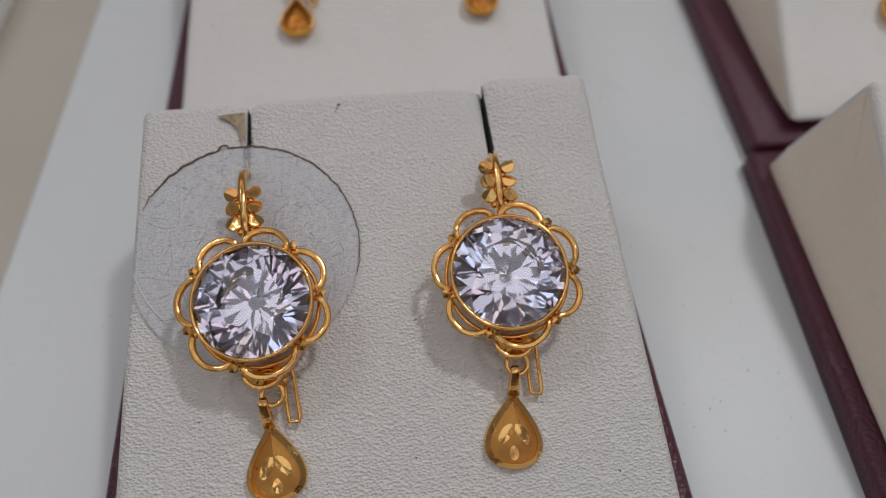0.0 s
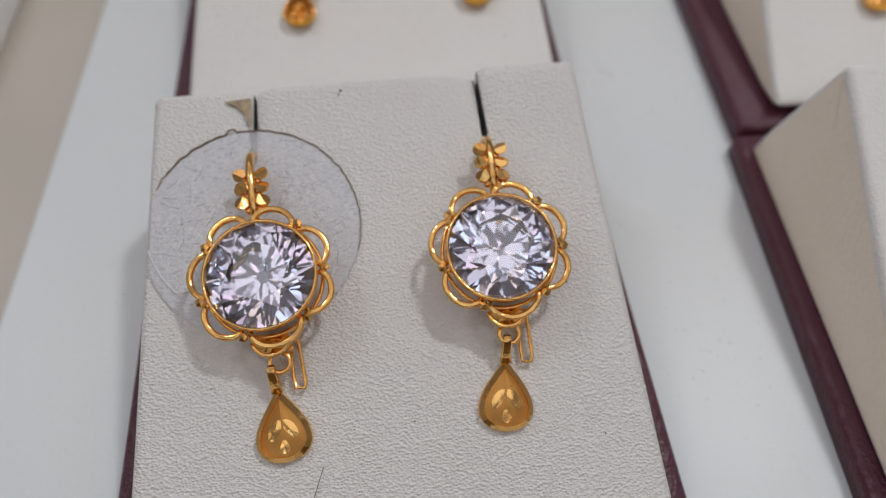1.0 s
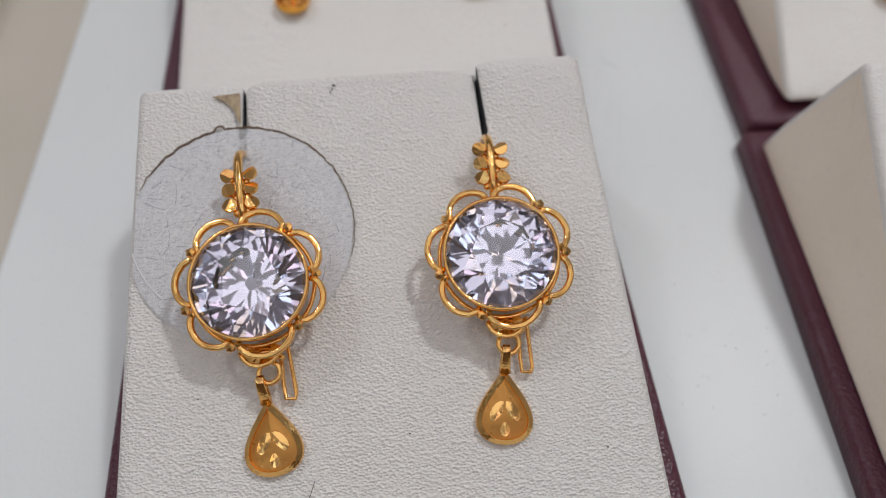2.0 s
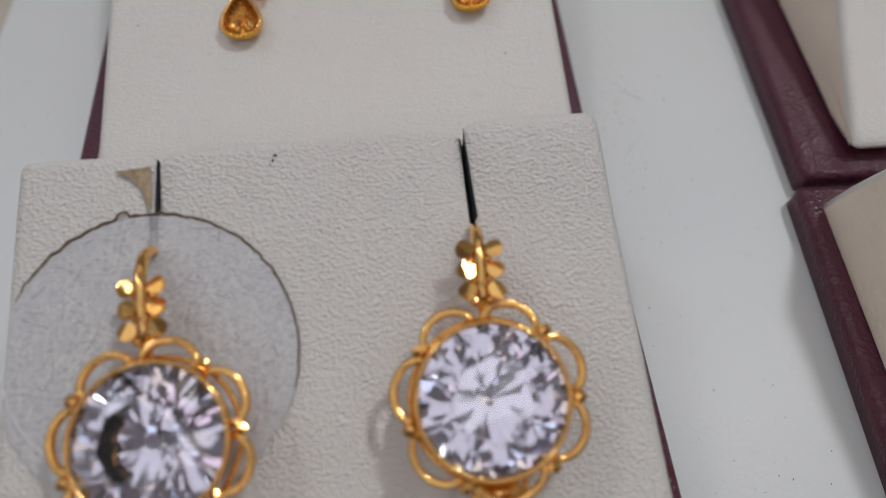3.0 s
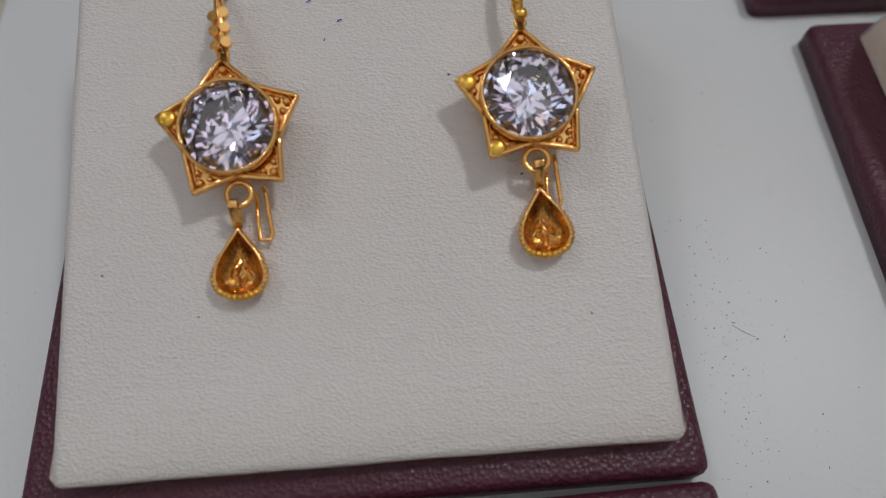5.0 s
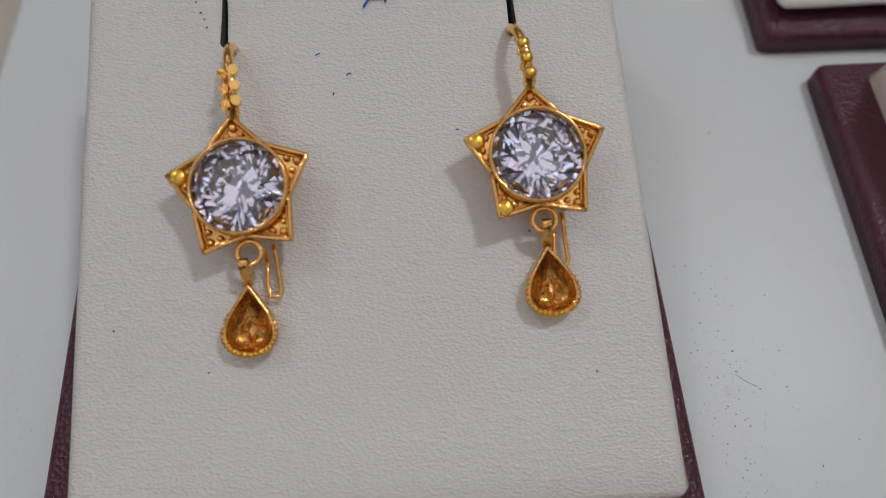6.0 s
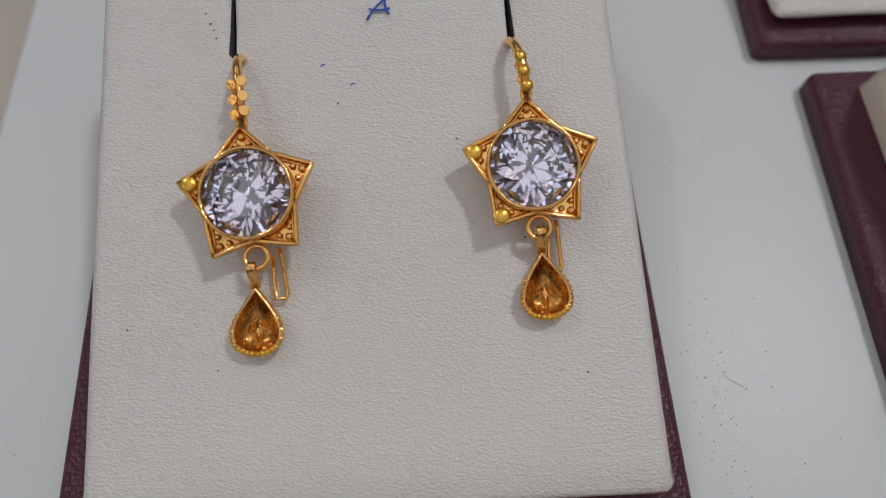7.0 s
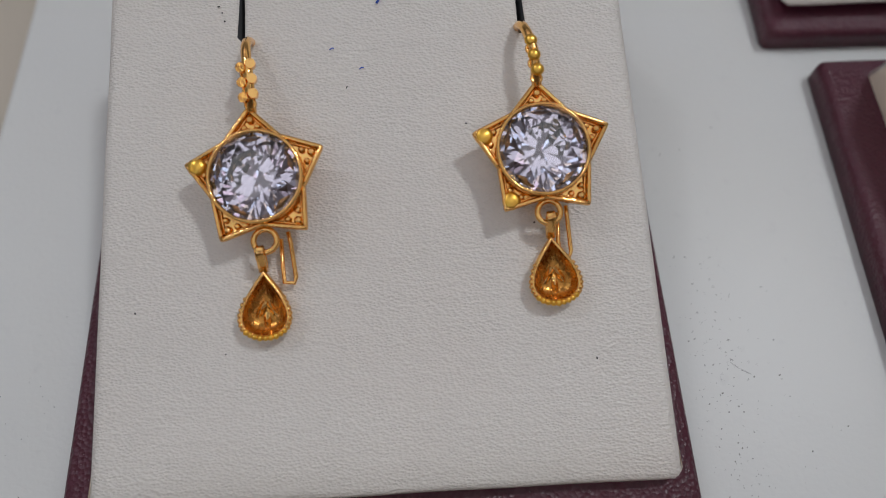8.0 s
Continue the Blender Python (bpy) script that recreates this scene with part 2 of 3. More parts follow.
def pad_mesh(slits, slit_ends, lift, sag, seed):
    """The wedge: a skin over the outline, slit at two places near its top, with flaps that stand a little apart."""
    bm, out, r = bmesh.new(), pad_outline(), 1.0
    n = len(out)
    cols = [("edge", -1, t) for t in (90, 65, 40, 15)]
    plain = [i / 20 for i in range(-20, 21)]
    inner = [("at", x * (PAD_TOP_W / 2 - r), x) for x in plain if min(abs(x * 22 - s) for s in slits) > 2.3]
    for s in slits:
        inner += [("slit", s, d) for d in (-1.9, -1.3, -0.85, -0.5, -0.28, -0.15, 0.15, 0.28, 0.5, 0.85, 1.3, 1.9)]
    inner.sort(key=lambda c: c[1] + (c[2] if c[0] == "slit" else 0))
    cols += inner + [("edge", 1, t) for t in (15, 40, 65, 90)]
    rings = []
    for i, (y, z) in enumerate(out):
        y0, z0 = out[i - 1] if i else out[0]
        y1, z1 = out[(i + 1) % n] if i < n - 1 else out[-1]
        t = Vector((y1 - y0, z1 - z0)).normalized()
        nrm = Vector((-t.y, t.x))
        half = PAD_W / 2 + (PAD_TOP_W - PAD_W) / 2 * max(0.0, z - 5.6) / (APEX[1] - 5.6)
        along = Vector((y - FRONT[0], z - FRONT[1])).length
        top = max(0.0, min(1.0, (along - slit_ends[1]) / 6)) if i < n - 3 else 0
        ring = []
        for kind, a, b in cols:
            off = 0.0
            if kind == "edge":
                x = a * (half - r + r * math.sin(radians(b)))
                off = -r * (1 - math.cos(radians(b)))
            elif kind == "at":
                x = b * (half - r)
            else:
                close = 1.25 - 0.85 * max(0.0, min(1.0, (along - slit_ends[a > 0]) / 9)) if abs(b) < 0.3 else 1.0
                x = (a + b * close) * (half - r) / (PAD_TOP_W / 2 - r)
                if along > slit_ends[a > 0] and i < n - 3:
                    deep = min(1.0, (along - slit_ends[a > 0]) / 3)
                    off = -2.6 if abs(b) < 0.2 else -0.55 * deep * max(0, 1 - abs(b) / 1.9) ** 2
            side = 0 if x < slits[0] else (1 if x < slits[1] else 2)
            off += lift[side] * top + 0.14 * noise.noise(Vector((x * 0.11, along * 0.09, seed)))
            if side == 1:
                off -= sag * top * math.exp(-((slits[1] - x) / 3.2) ** 2)
            q = nrm * off
            ring.append(bm.verts.new((x, y + q.x, max(z + q.y, BASE_T))))
        rings.append(ring)
    for i in range(n):
        a, b = rings[i], rings[(i + 1) % n]
        for j in range(len(cols) - 1):
            f = bm.faces.new((a[j], a[j + 1], b[j + 1], b[j]))
            c, d = cols[j], cols[j + 1]
            if c[0] == d[0] == "slit" and c[1] == d[1] and abs(c[2]) < 0.3 and abs(d[2]) < 0.3:
                y, z = out[i]
                if Vector((y - FRONT[0], z - FRONT[1])).length > slit_ends[c[1] > 0] and i < n - 4:
                    f.material_index = 1
    for k in (0, -1):
        ring = [row[k] for row in rings]
        mid = bm.verts.new((math.copysign(PAD_W / 2 - 1.0, ring[0].co.x), 38.0, 7.0))
        for a, b in zip(ring, ring[1:] + ring[:1]):
            f = bm.faces.new((a, b, mid))
            f.material_index = 2
            for e in f.edges:
                if mid not in e.verts:
                    e.smooth = False
    return bm


def base_mesh():
    bm = bmesh.new()
    box(bm, -BASE_W / 2, BASE_W / 2, -0.6, BASE_L - 0.6, 0, BASE_T)
    up = [e for e in bm.edges if abs(e.verts[0].co.z - e.verts[1].co.z) > 1]
    bmesh.ops.bevel(bm, geom=up, offset=1.0, segments=3, affect="EDGES", profile=0.5)
    tops = [e for e in bm.edges if all(v.co.z > BASE_T - 0.01 for v in e.verts)]
    bmesh.ops.bevel(bm, geom=tops, offset=1.0, segments=4, affect="EDGES", profile=0.5)
    return bm


def stand(m, skin, pad_shift, slits, slit_ends, lift, sag, seed, label):
    t = thing("earring_stand", m, label, "jewellery stand", "stands on the board")
    part("base", base_mesh(), MAROON, t, "maroon leatherette base")
    pad = part("pad", pad_mesh(slits, slit_ends, lift, sag, seed), [skin, FOAM, IVORY_SIDE], t, "sloping ivory leatherette pad with two slits")
    pad.location.x = pad_shift * MM
    return t


S1 = pose(0.0013, -0.0592, 0, 0, 0, 1.15)
S2 = pose(0, 0, 0, 0, 0, 0)
C1 = pose(0.0752, -0.06265, 0, 0, 0, -2.0)
SHORT = 0.86
C2 = pose(0.0785, -0.0033, 0, 0, 0, -0.8)
C3 = pose(0.0746, 0.0505, 0, 0, 0, -1.3)
stand(S1, IVORY, 0.24, (-12.1, 11.8), (43.4, 44.2), (-0.05, 0.0, 0.45), 0.5, 1.0, "ivory earring stand with a torn slit on a maroon base")
stand(S2, WORN, 0.68, (-11.1, 13.6), (41.2, 41.4), (0.0, 0.1, 0.1), 0.15, 7.0, "ivory earring stand with blue pen marks on a maroon base")
stand(C1, WORN, -0.9, (-12.0, 12.0), (43.0, 43.0), (0, 0.1, 0), 0.0, 13.0, "ivory earring stand on a maroon base, empty")
stand(C2 @ Matrix.Diagonal((1, SHORT, 1, 1)), WORN, 2.2, (-12.0, 12.0), (43.0, 43.0), (0, 0.1, 0), 0.0, 17.0, "ivory earring stand on a maroon base with a gold earring")
stand(C3, WORN, -1.5, (-12.0, 12.0), (43.0, 43.0), (0, 0.1, 0), 0.0, 23.0, "ivory earring stand on a maroon base, empty")


def on_face(m, u, v, n, turn=0.0, short=1.0):
    """A pose on a stand's sloping face: u across, v up the slope, n off it, in millimetres."""
    slope = math.degrees(math.atan2(APEX[1] - FRONT[1], (APEX[0] - FRONT[0]) * short))
    return m @ pose(0, FRONT[0] * short * MM, FRONT[1] * MM, slope) @ pose(u * MM, (v + 0.84) * MM, n * MM, 0, 0, turn)


# ---------------------------------------------------------------- earrings
def brilliant(r, fold=8, crown=0.32, depth=0.86, table=0.55):
    """A round brilliant cut, its girdle at z = 0: table, stars, kites and halves above, mains and halves below."""
    bm, g = bmesh.new(), 0.025
    star, low = 0.775, 0.24
    rng = random.Random(int(r * 100))
    half = 180 / fold
    c = math.cos(radians(half))

    def ring(n, turn, k, z):
        for i in range(n):
            w = radians(turn + 360 * i / n + rng.uniform(-1.2, 1.2))
            bm.verts.new((r * k * math.cos(w), r * k * math.sin(w), r * (z + rng.uniform(-0.008, 0.008))))

    ring(fold, 0, table, crown)
    ring(fold, half, star, crown - (star * c - table) / (1 - table) * (crown - g))
    ring(2 * fold, 0, 1.0, g)
    ring(2 * fold, 0, 1.0, -g)
    ring(fold, half, low, -depth + low * c * (depth - g))
    bm.verts.new((0, 0, -r * depth))
    bmesh.ops.convex_hull(bm, input=bm.verts)
    return bm


def back_reflector(r, depth=0.90):
    """A silvery reflector added under the stone to brighten it."""
    bm, n, rings = bmesh.new(), 32, []
    for k in (0.97, 0.84, 0.67, 0.49, 0.31, 0.13, 0.02):
        z = -r * depth * ((1 - k) + 0.07 * math.sin(3.1416 * k)) - 0.1
        rings.append([bm.verts.new((r * k * math.cos(6.28319 * i / n), r * k * math.sin(6.28319 * i / n), z)) for i in range(n)])
    for a, b in zip(rings, rings[1:]):
        for j in range(n):
            bm.faces.new((a[j], a[(j + 1) % n], b[(j + 1) % n], b[j]))
    bm.faces.new(rings[-1])
    return bm


def drop_outline(w, length, n=56):
    raw = [(math.sin(a) * abs(math.sin(a / 2)) ** 1.3, math.cos(a)) for a in (6.28319 * i / n for i in range(n))]
    k = max(x for x, _ in raw)
    return [(x / k * w / 2, y * length / 2) for x, y in raw]


def drop_rings(w, length, levels, close, n=56):
    """Rings of a drop outline, each (scale, height), shrunk towards the drop's belly."""
    bm, out = bmesh.new(), drop_outline(w, length, n)
    cy, rings = -length * 0.16, []
    for k, z in levels:
        rings.append([bm.verts.new((x * k, cy + (y - cy) * k, z)) for x, y in out])
    for a, b in zip(rings, rings[1:]):
        for j in range(len(out)):
            bm.faces.new((a[j], a[(j + 1) % len(out)], b[(j + 1) % len(out)], b[j]))
    if close:
        bm.faces.new(rings[-1])
    return bm


def leaf(w, length, angle, x, y, z, h=0.16):
    bm = bmesh.new()
    out = [(w / 2 * math.sin(a), length / 2 * math.cos(a)) for a in (6.28319 * i / 12 for i in range(12))]
    low = [bm.verts.new((p, q, 0)) for p, q in out]
    top = bm.verts.new((0, 0, h))
    for i in range(12):
        bm.faces.new((low[i], low[(i + 1) % 12], top))
    bm.faces.new(low)
    bmesh.ops.transform(bm, matrix=Matrix.Translation((x, y, z)) @ Matrix.Rotation(radians(angle), 4, "Z"), verts=bm.verts)
    return bm


def bezel(t, r, z, foot):
    """The collar that holds the stone, and the open cup under it."""
    part("bezel", sweep(bmesh.new(), circle(r + 0.12, 64, z), ribbon(0.3, 0.9, 0.1), True), GOLD, t)
    bm, n, rings = bmesh.new(), 48, []
    for k, zz in ((1.0, z - 0.3), (0.92, z - 0.9), (0.8, foot + 0.3), (0.78, foot), (0.74, foot), (0.76, foot + 0.35), (0.88, z - 0.9), (0.95, z - 0.32)):
        rings.append([bm.verts.new(((r + 0.1) * k * math.cos(6.28319 * i / n), (r + 0.1) * k * math.sin(6.28319 * i / n), zz)) for i in range(n)])
    for a, b in zip(rings, rings[1:] + rings[:1]):
        for j in range(n):
            bm.faces.new((a[j], a[(j + 1) % n], b[(j + 1) % n], b[j]))
    part("cup", bm, GOLD, t)


def hook(t, foot, top, z, curl):
    """The wire that rises from the head and turns over into the slit."""
    pts = [Vector((0, foot, z))] + bezier((0, (foot + top) / 2, z + 0.1), (curl, top + 0.2, z + 0.2), (curl, top + 0.5, -1.2), 10)
    part("hook", sweep(bmesh.new(), pts, round_section(0.44, 10), up=(1, 0, 0)), GOLD, t)


def clasp(t, x, y0, y1, z):
    pts = [(x, y0, z + 0.6), (x + 0.1, y0 - 1, z + 0.3), (x + 0.25, y1 + 0.5, z), (x + 0.1, y1, z), (x - 0.75, y1 + 0.1, z), (x - 0.8, y1 + 1.5, z), (x - 0.7, y0 - 0.5, z + 0.3)]
    part("clasp_wire", sweep(bmesh.new(), pts, round_section(0.2), up=(0.3, 0.2, 1)), GOLD, t)


def link(t, y, z, r=0.95, wire=0.24, x=0.0):
    part("ring", sweep(bmesh.new(), circle(r, 32, z, x, y), round_section(wire, 10), True), GOLD, t)


def flower_earring(m, hook_top, ring_at, drop_at, drop_turn, label):
    """A large stone in a collar of wire petals, a leafy stem above and a drop below."""
    t = thing("flower_earring", m, label, "earring", "flower earrings")
    r, z = 5.1, 4.3
    part("stone", brilliant(r), STONE, t, "clear round cut stone", smooth=False).location.z = z * MM
    part("back_reflector", back_reflector(r), SILVER, t, "silvery reflector added under the stone").location.z = z * MM
    bezel(t, r, z, 0.9)
    knots = [96, 48, -2, -51, -112, -164, -216, -264]
    for a, b in zip(knots, knots[1:]):
        pts = []
        for i in range(17):
            s = i / 16
            w, k = radians(a + (b - a) * (0.06 + 0.88 * s)), r * (1.05 + 0.28 * abs(math.sin(math.pi * s)) ** 0.55)
            pts.append((k * math.cos(w), k * math.sin(w), z - 0.5 - 0.25 * math.sin(math.pi * s)))
        part("petal", sweep(bmesh.new(), pts, ribbon(0.56, 0.6, 0.12)), GOLD, t)
    part("under_ring", sweep(bmesh.new(), circle(r * 1.1, 56, z - 1.9), ribbon(0.4, 0.4, 0.1), True), GOLD, t)
    for a in knots[1:-1]:
        for d, k, rr in ((0, 1.18, 0.5), (5, 1.10, 0.34)):
            w = radians(a + d)
            part("bead", ball(bmesh.new(), r * k * math.cos(w), r * k * math.sin(w), z - 0.15, rr, 0.7, 1), GOLD, t, smooth=False)
    hook(t, 5.2, hook_top, 3.3, 0.0)
    for i, y in enumerate((7.4, 8.95, 10.5)):
        for s in (-1, 1):
            bm = ball(bmesh.new(), 0, 0, 0, 0.72, 0.95, 2)
            for tip, cut in ((0.55, 0.22), (-0.35, 0.26)):
                bmesh.ops.bisect_plane(bm, geom=bm.verts[:] + bm.edges[:] + bm.faces[:], plane_co=(0, 0, cut), plane_no=(tip, 0, 1), clear_outer=True)
                bmesh.ops.holes_fill(bm, edges=bm.edges[:])
            bmesh.ops.transform(bm, matrix=Matrix.Translation((s * 1.05, y + 0.15, 3.75 - 0.25 * i)) @ Euler((radians(-10), radians(s * 14), radians(40 * i + 25 * s))).to_matrix().to_4x4(), verts=bm.verts)
            part("stem_leaf", bm, GOLD, t, smooth=False)
            part("stem_bead", ball(bmesh.new(), s * 0.55, y - 0.5, 3.1 - 0.2 * i, 0.42, 0.9, 2), GOLD, t)
    part("bail", sweep(bmesh.new(), [(1.7 * math.cos(w), -6.0 + 1.5 * math.sin(w), z - 1.2) for w in (radians(180 + 18 * i) for i in range(11))], ribbon(0.4, 0.6, 0.1)), GOLD, t)
    for s in (-1, 1):
        part("bead", ball(bmesh.new(), ring_at[0] + s * 1.25, ring_at[1] + 1.1, 2.2, 0.36, 0.8, 1), GOLD, t)
    plate = leaf(3.6, 1.9, 0, 0.15, -6.35, z - 1.9, 0.3)
    part("bail_plate", plate, GOLD, t)
    link(t, ring_at[1], 2.0, 0.95, 0.24, ring_at[0])
    clasp(t, 2.1, -5.6, -10.7, 0.7)
    d = part("drop", drop_rings(5.35, 7.0, ((0.97, 0.0), (1.0, 0.25), (0.97, 0.6), (0.80, 0.95), (0.77, 0.5)), False, 26), GOLD, t, "polished drop rim, cut in facets", smooth=False)
    d.matrix_local = pose(drop_at[0] * MM, drop_at[1] * MM, 0.12 * MM, 1, 0, drop_turn)
    part("drop_face", drop_rings(5.35, 7.0, ((0.79, 0.5), (0.7, 0.52), (0.5, 0.62), (0.3, 0.68), (0.1, 0.7), (0.01, 0.7)), True), SATIN, d, "satin gold centre")
    part("drop_back", drop_rings(5.35, 7.0, ((0.97, 0.0), (0.5, -0.25), (0.01, -0.3)), True), GOLD, d)
    part("drop_leaf", leaf(1.15, 2.1, -34, -0.66, -0.45, 0.66, 0.12), GOLD, d, "bright cut leaf", smooth=False)
    part("drop_leaf", leaf(1.15, 2.1, 34, 0.66, -0.45, 0.66, 0.12), GOLD, d, "bright cut leaf", smooth=False)
    part("drop_leaf", leaf(1.0, 1.7, 0, 0.0, -1.85, 0.64, 0.12), GOLD, d, "bright cut leaf", smooth=False)
    neck = [(0, 3.0, 0.5), (0, 3.9, 0.75), (0, 4.9, 1.5), (0, 5.35, 2.1), (0, 5.2, 2.5), (0, 4.6, 2.3), (0, 3.6, 1.35), (0, 3.0, 0.8)]
    part("drop_loop", sweep(bmesh.new(), neck, lambda s: ribbon(1.05 - 0.35 * math.sin(3.14 * s), 0.34, 0.08), up=(1, 0, 0)[::-1]), GOLD, d)
    return t


def star_earring(m, hook_top, turn, ring_at, drop_at, drop_turn, glints, paired, label):
    """A round stone on a five-pointed filigree star, beads on the stem and a hollow drop with a roped rim."""
    t = thing("star_earring", m, label, "earring", "star earrings")
    r, z = 3.72, 3.5
    part("stone", brilliant(r), STONE, t, "clear round cut stone", smooth=False).location.z = z * MM
    part("back_reflector", back_reflector(r), SILVER, t, "silvery reflector added under the stone").location.z = z * MM
    bezel(t, r, z, 1.0)
    tips, valleys = [], []
    for i in range(5):
        a, b = radians(turn + 90 + 72 * i), radians(turn + 126 + 72 * i)
        tips.append(Vector((5.95 * math.cos(a), 5.95 * math.sin(a), z - 0.7)))
        valleys.append(Vector((4.0 * math.cos(b), 4.0 * math.sin(b), z - 0.5)))
    for i in range(5):
        v0, tip, v1 = valleys[i - 1], tips[i], valleys[i]
        pts = [v0.lerp(tip, k / 6) for k in range(6)] + [tip + (v0 - tip) * 0.03, tip, tip + (v1 - tip) * 0.03] + [tip.lerp(v1, k / 6) for k in range(1, 7)]
        part("star_point", sweep(bmesh.new(), pts, ribbon(0.36, 0.75, 0.09)), GOLD, t)
        bm = bmesh.new()
        inner = [v0 * 0.97, tip * 0.95, v1 * 0.97, (v0 + v1) * 0.36]
        low = [bm.verts.new((q.x, q.y, z - 1.05)) for q in inner]
        top = [bm.verts.new((q.x, q.y, z - 0.85)) for q in inner]
        bm.faces.new(low), bm.faces.new(top)
        for j in range(4):
            bm.faces.new((low[j], low[(j + 1) % 4], top[(j + 1) % 4], top[j]))
        part("point_plate", bm, GOLD, t, smooth=False)
        out, side = tip.normalized(), Vector((-tip.y, tip.x, 0)).normalized()
        for k, s, rr in ((0.845, 0, 0.36), (0.735, 0.55, 0.28), (0.735, -0.55, 0.28)):
            q = tip * k + side * s
            part("granule", ball(bmesh.new(), q.x, q.y, z - 0.62, rr, 0.8, 2), GOLD, t)
        for s in (-1, 1):
            base, end = (v0 if s < 0 else v1) * 0.99, tip * 0.93
            pts = [base.lerp(end, k / 8) + Vector((0, 0, 0.15)) - side * (s * 0.0) for k in range(9)]
            pts = [q - (q - out * q.dot(out)) * 0.22 for q in pts]
            part("filigree_wire", sweep(bmesh.new(), pts, round_section(0.11, 6)), GOLD, t)
    # bright reflections on some tips, modelled as yellow discs
    for i in glints:
        q = tips[i] * 0.86
        bm = ball(bmesh.new(), q.x, q.y, z - 0.5, 0.78, 0.45, 3)
        part("tip_glint", bm, YELLOW, t, "yellow disc standing in for a bright reflection")
    hook(t, 5.6, hook_top, 2.9, -0.25 if paired else -0.75)
    for i, y in enumerate((6.95, 8.3, 9.65)):
        if paired:
            for s in (-1, 1):
                bm = bmesh.new()
                bmesh.ops.create_cone(bm, cap_ends=True, segments=18, radius1=0.48, radius2=0.42, depth=0.7)
                bmesh.ops.transform(bm, matrix=Matrix.Translation((s * 0.38 - 0.05 * i, y + 0.14 * s, 3.4 - 0.12 * i)) @ Euler((radians(8), radians(12 * s), 0)).to_matrix().to_4x4(), verts=bm.verts)
                part("stem_disc", bm, GOLD, t, "flat gold disc", smooth=False)
        else:
            part("stem_bead", ball(bmesh.new(), 0.1 - 0.16 * i, y, 3.4 - 0.12 * i, 0.58, 0.7, 2), YELLOW, t, "dull yellow gold bead")
        part("stem_collar", sweep(bmesh.new(), circle(0.42, 16, 3.1 - 0.1 * i, -0.1 * i, y - 0.66), round_section(0.14, 6), True), GOLD, t)
    link(t, ring_at[1], 2.2, 0.98, 0.26, ring_at[0])
    clasp(t, 1.9, -4.6, -9.0, 0.7)
    d = part("drop", drop_rings(4.4, 6.0, ((0.8, 0.0), (0.96, 0.3), (1.0, 0.8), (0.97, 1.3), (0.90, 1.42), (0.85, 1.3)), False), GOLD, t, "polished drop rim")
    d.matrix_local = pose(drop_at[0] * MM, drop_at[1] * MM, 0.05 * MM, 1, 0, drop_turn)
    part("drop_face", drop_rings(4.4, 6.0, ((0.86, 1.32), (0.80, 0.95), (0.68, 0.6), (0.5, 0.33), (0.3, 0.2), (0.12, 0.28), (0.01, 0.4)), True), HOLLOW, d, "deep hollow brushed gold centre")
    for x, y, a in ((-0.5, -0.5, -30), (0.5, -0.5, 30), (0.0, -1.5, 0)):
        part("drop_leaf", leaf(0.62, 1.7, a, x, y, 0.32, 0.3), GOLD, d, "bright cut leaf", smooth=False)
    part("drop_back", drop_rings(4.4, 6.0, ((0.8, 0.0), (0.4, -0.2), (0.01, -0.25)), True), GOLD, d)
    out = drop_outline(4.4, 6.0, 40)
    rng = random.Random(int(1000 + drop_turn))
    for i in range(9, 32):
        x, y = out[i]
        low = 1 - abs(i - 20) / 14
        part("rope_bead", ball(bmesh.new(), x * 0.96, -0.96 + (y + 0.96) * 0.96, 1.1 + 0.2 * low, 0.22 + 0.14 * low * rng.uniform(0.6, 1.2), 0.9, 1), YELLOW if low > 0.7 else GOLD, d)
    neck = [(0, 2.7, 0.9), (0, 3.5, 1.1), (0, 4.3, 1.8), (0, 4.75, 2.4), (0, 4.6, 2.75), (0, 4.0, 2.5), (0, 3.3, 1.7), (0, 2.7, 1.2)]
    part("drop_loop", sweep(bmesh.new(), neck, ribbon(0.75, 0.26, 0.06), up=(0, 0, 1)), GOLD, d)
    return t


FLOWER = "gold flower earring, large clear stone and drop, "
STAR = "gold star earring, round clear stone and drop, "
flower_earring(on_face(S1, -11.1, 29.65, 0, 4.5), 13.6, (0.4, -8.1), (-0.35, -13.7), 1, FLOWER + "beside a sticker")
flower_earring(on_face(S1, 11.8, 30.15, 0, -1.5), 12.6, (0.2, -8.0), (-0.55, -13.6), -5, FLOWER + "on plain leatherette")
star_earring(on_face(S2, -8.95, 27.2, 0, 3.0), 12.7, 2.5, (0.1, -5.3), (-0.6, -10.5), -3, (1,), True, STAR + "stem beads in pairs")
star_earring(on_face(S2, 15.25, 28.35, 0, 1.0), 11.9, 0.5, (0.25, -5.2), (0.5, -10.0), 2, (1, 2), False, STAR + "below a straight slit")
star_earring(on_face(C2, -6.4, 25.5, 0, 0, SHORT), 12.2, 0.0, (0.2, -5.2), (0.0, -9.9), 0, (1,), True, STAR + "on a shifted pad")


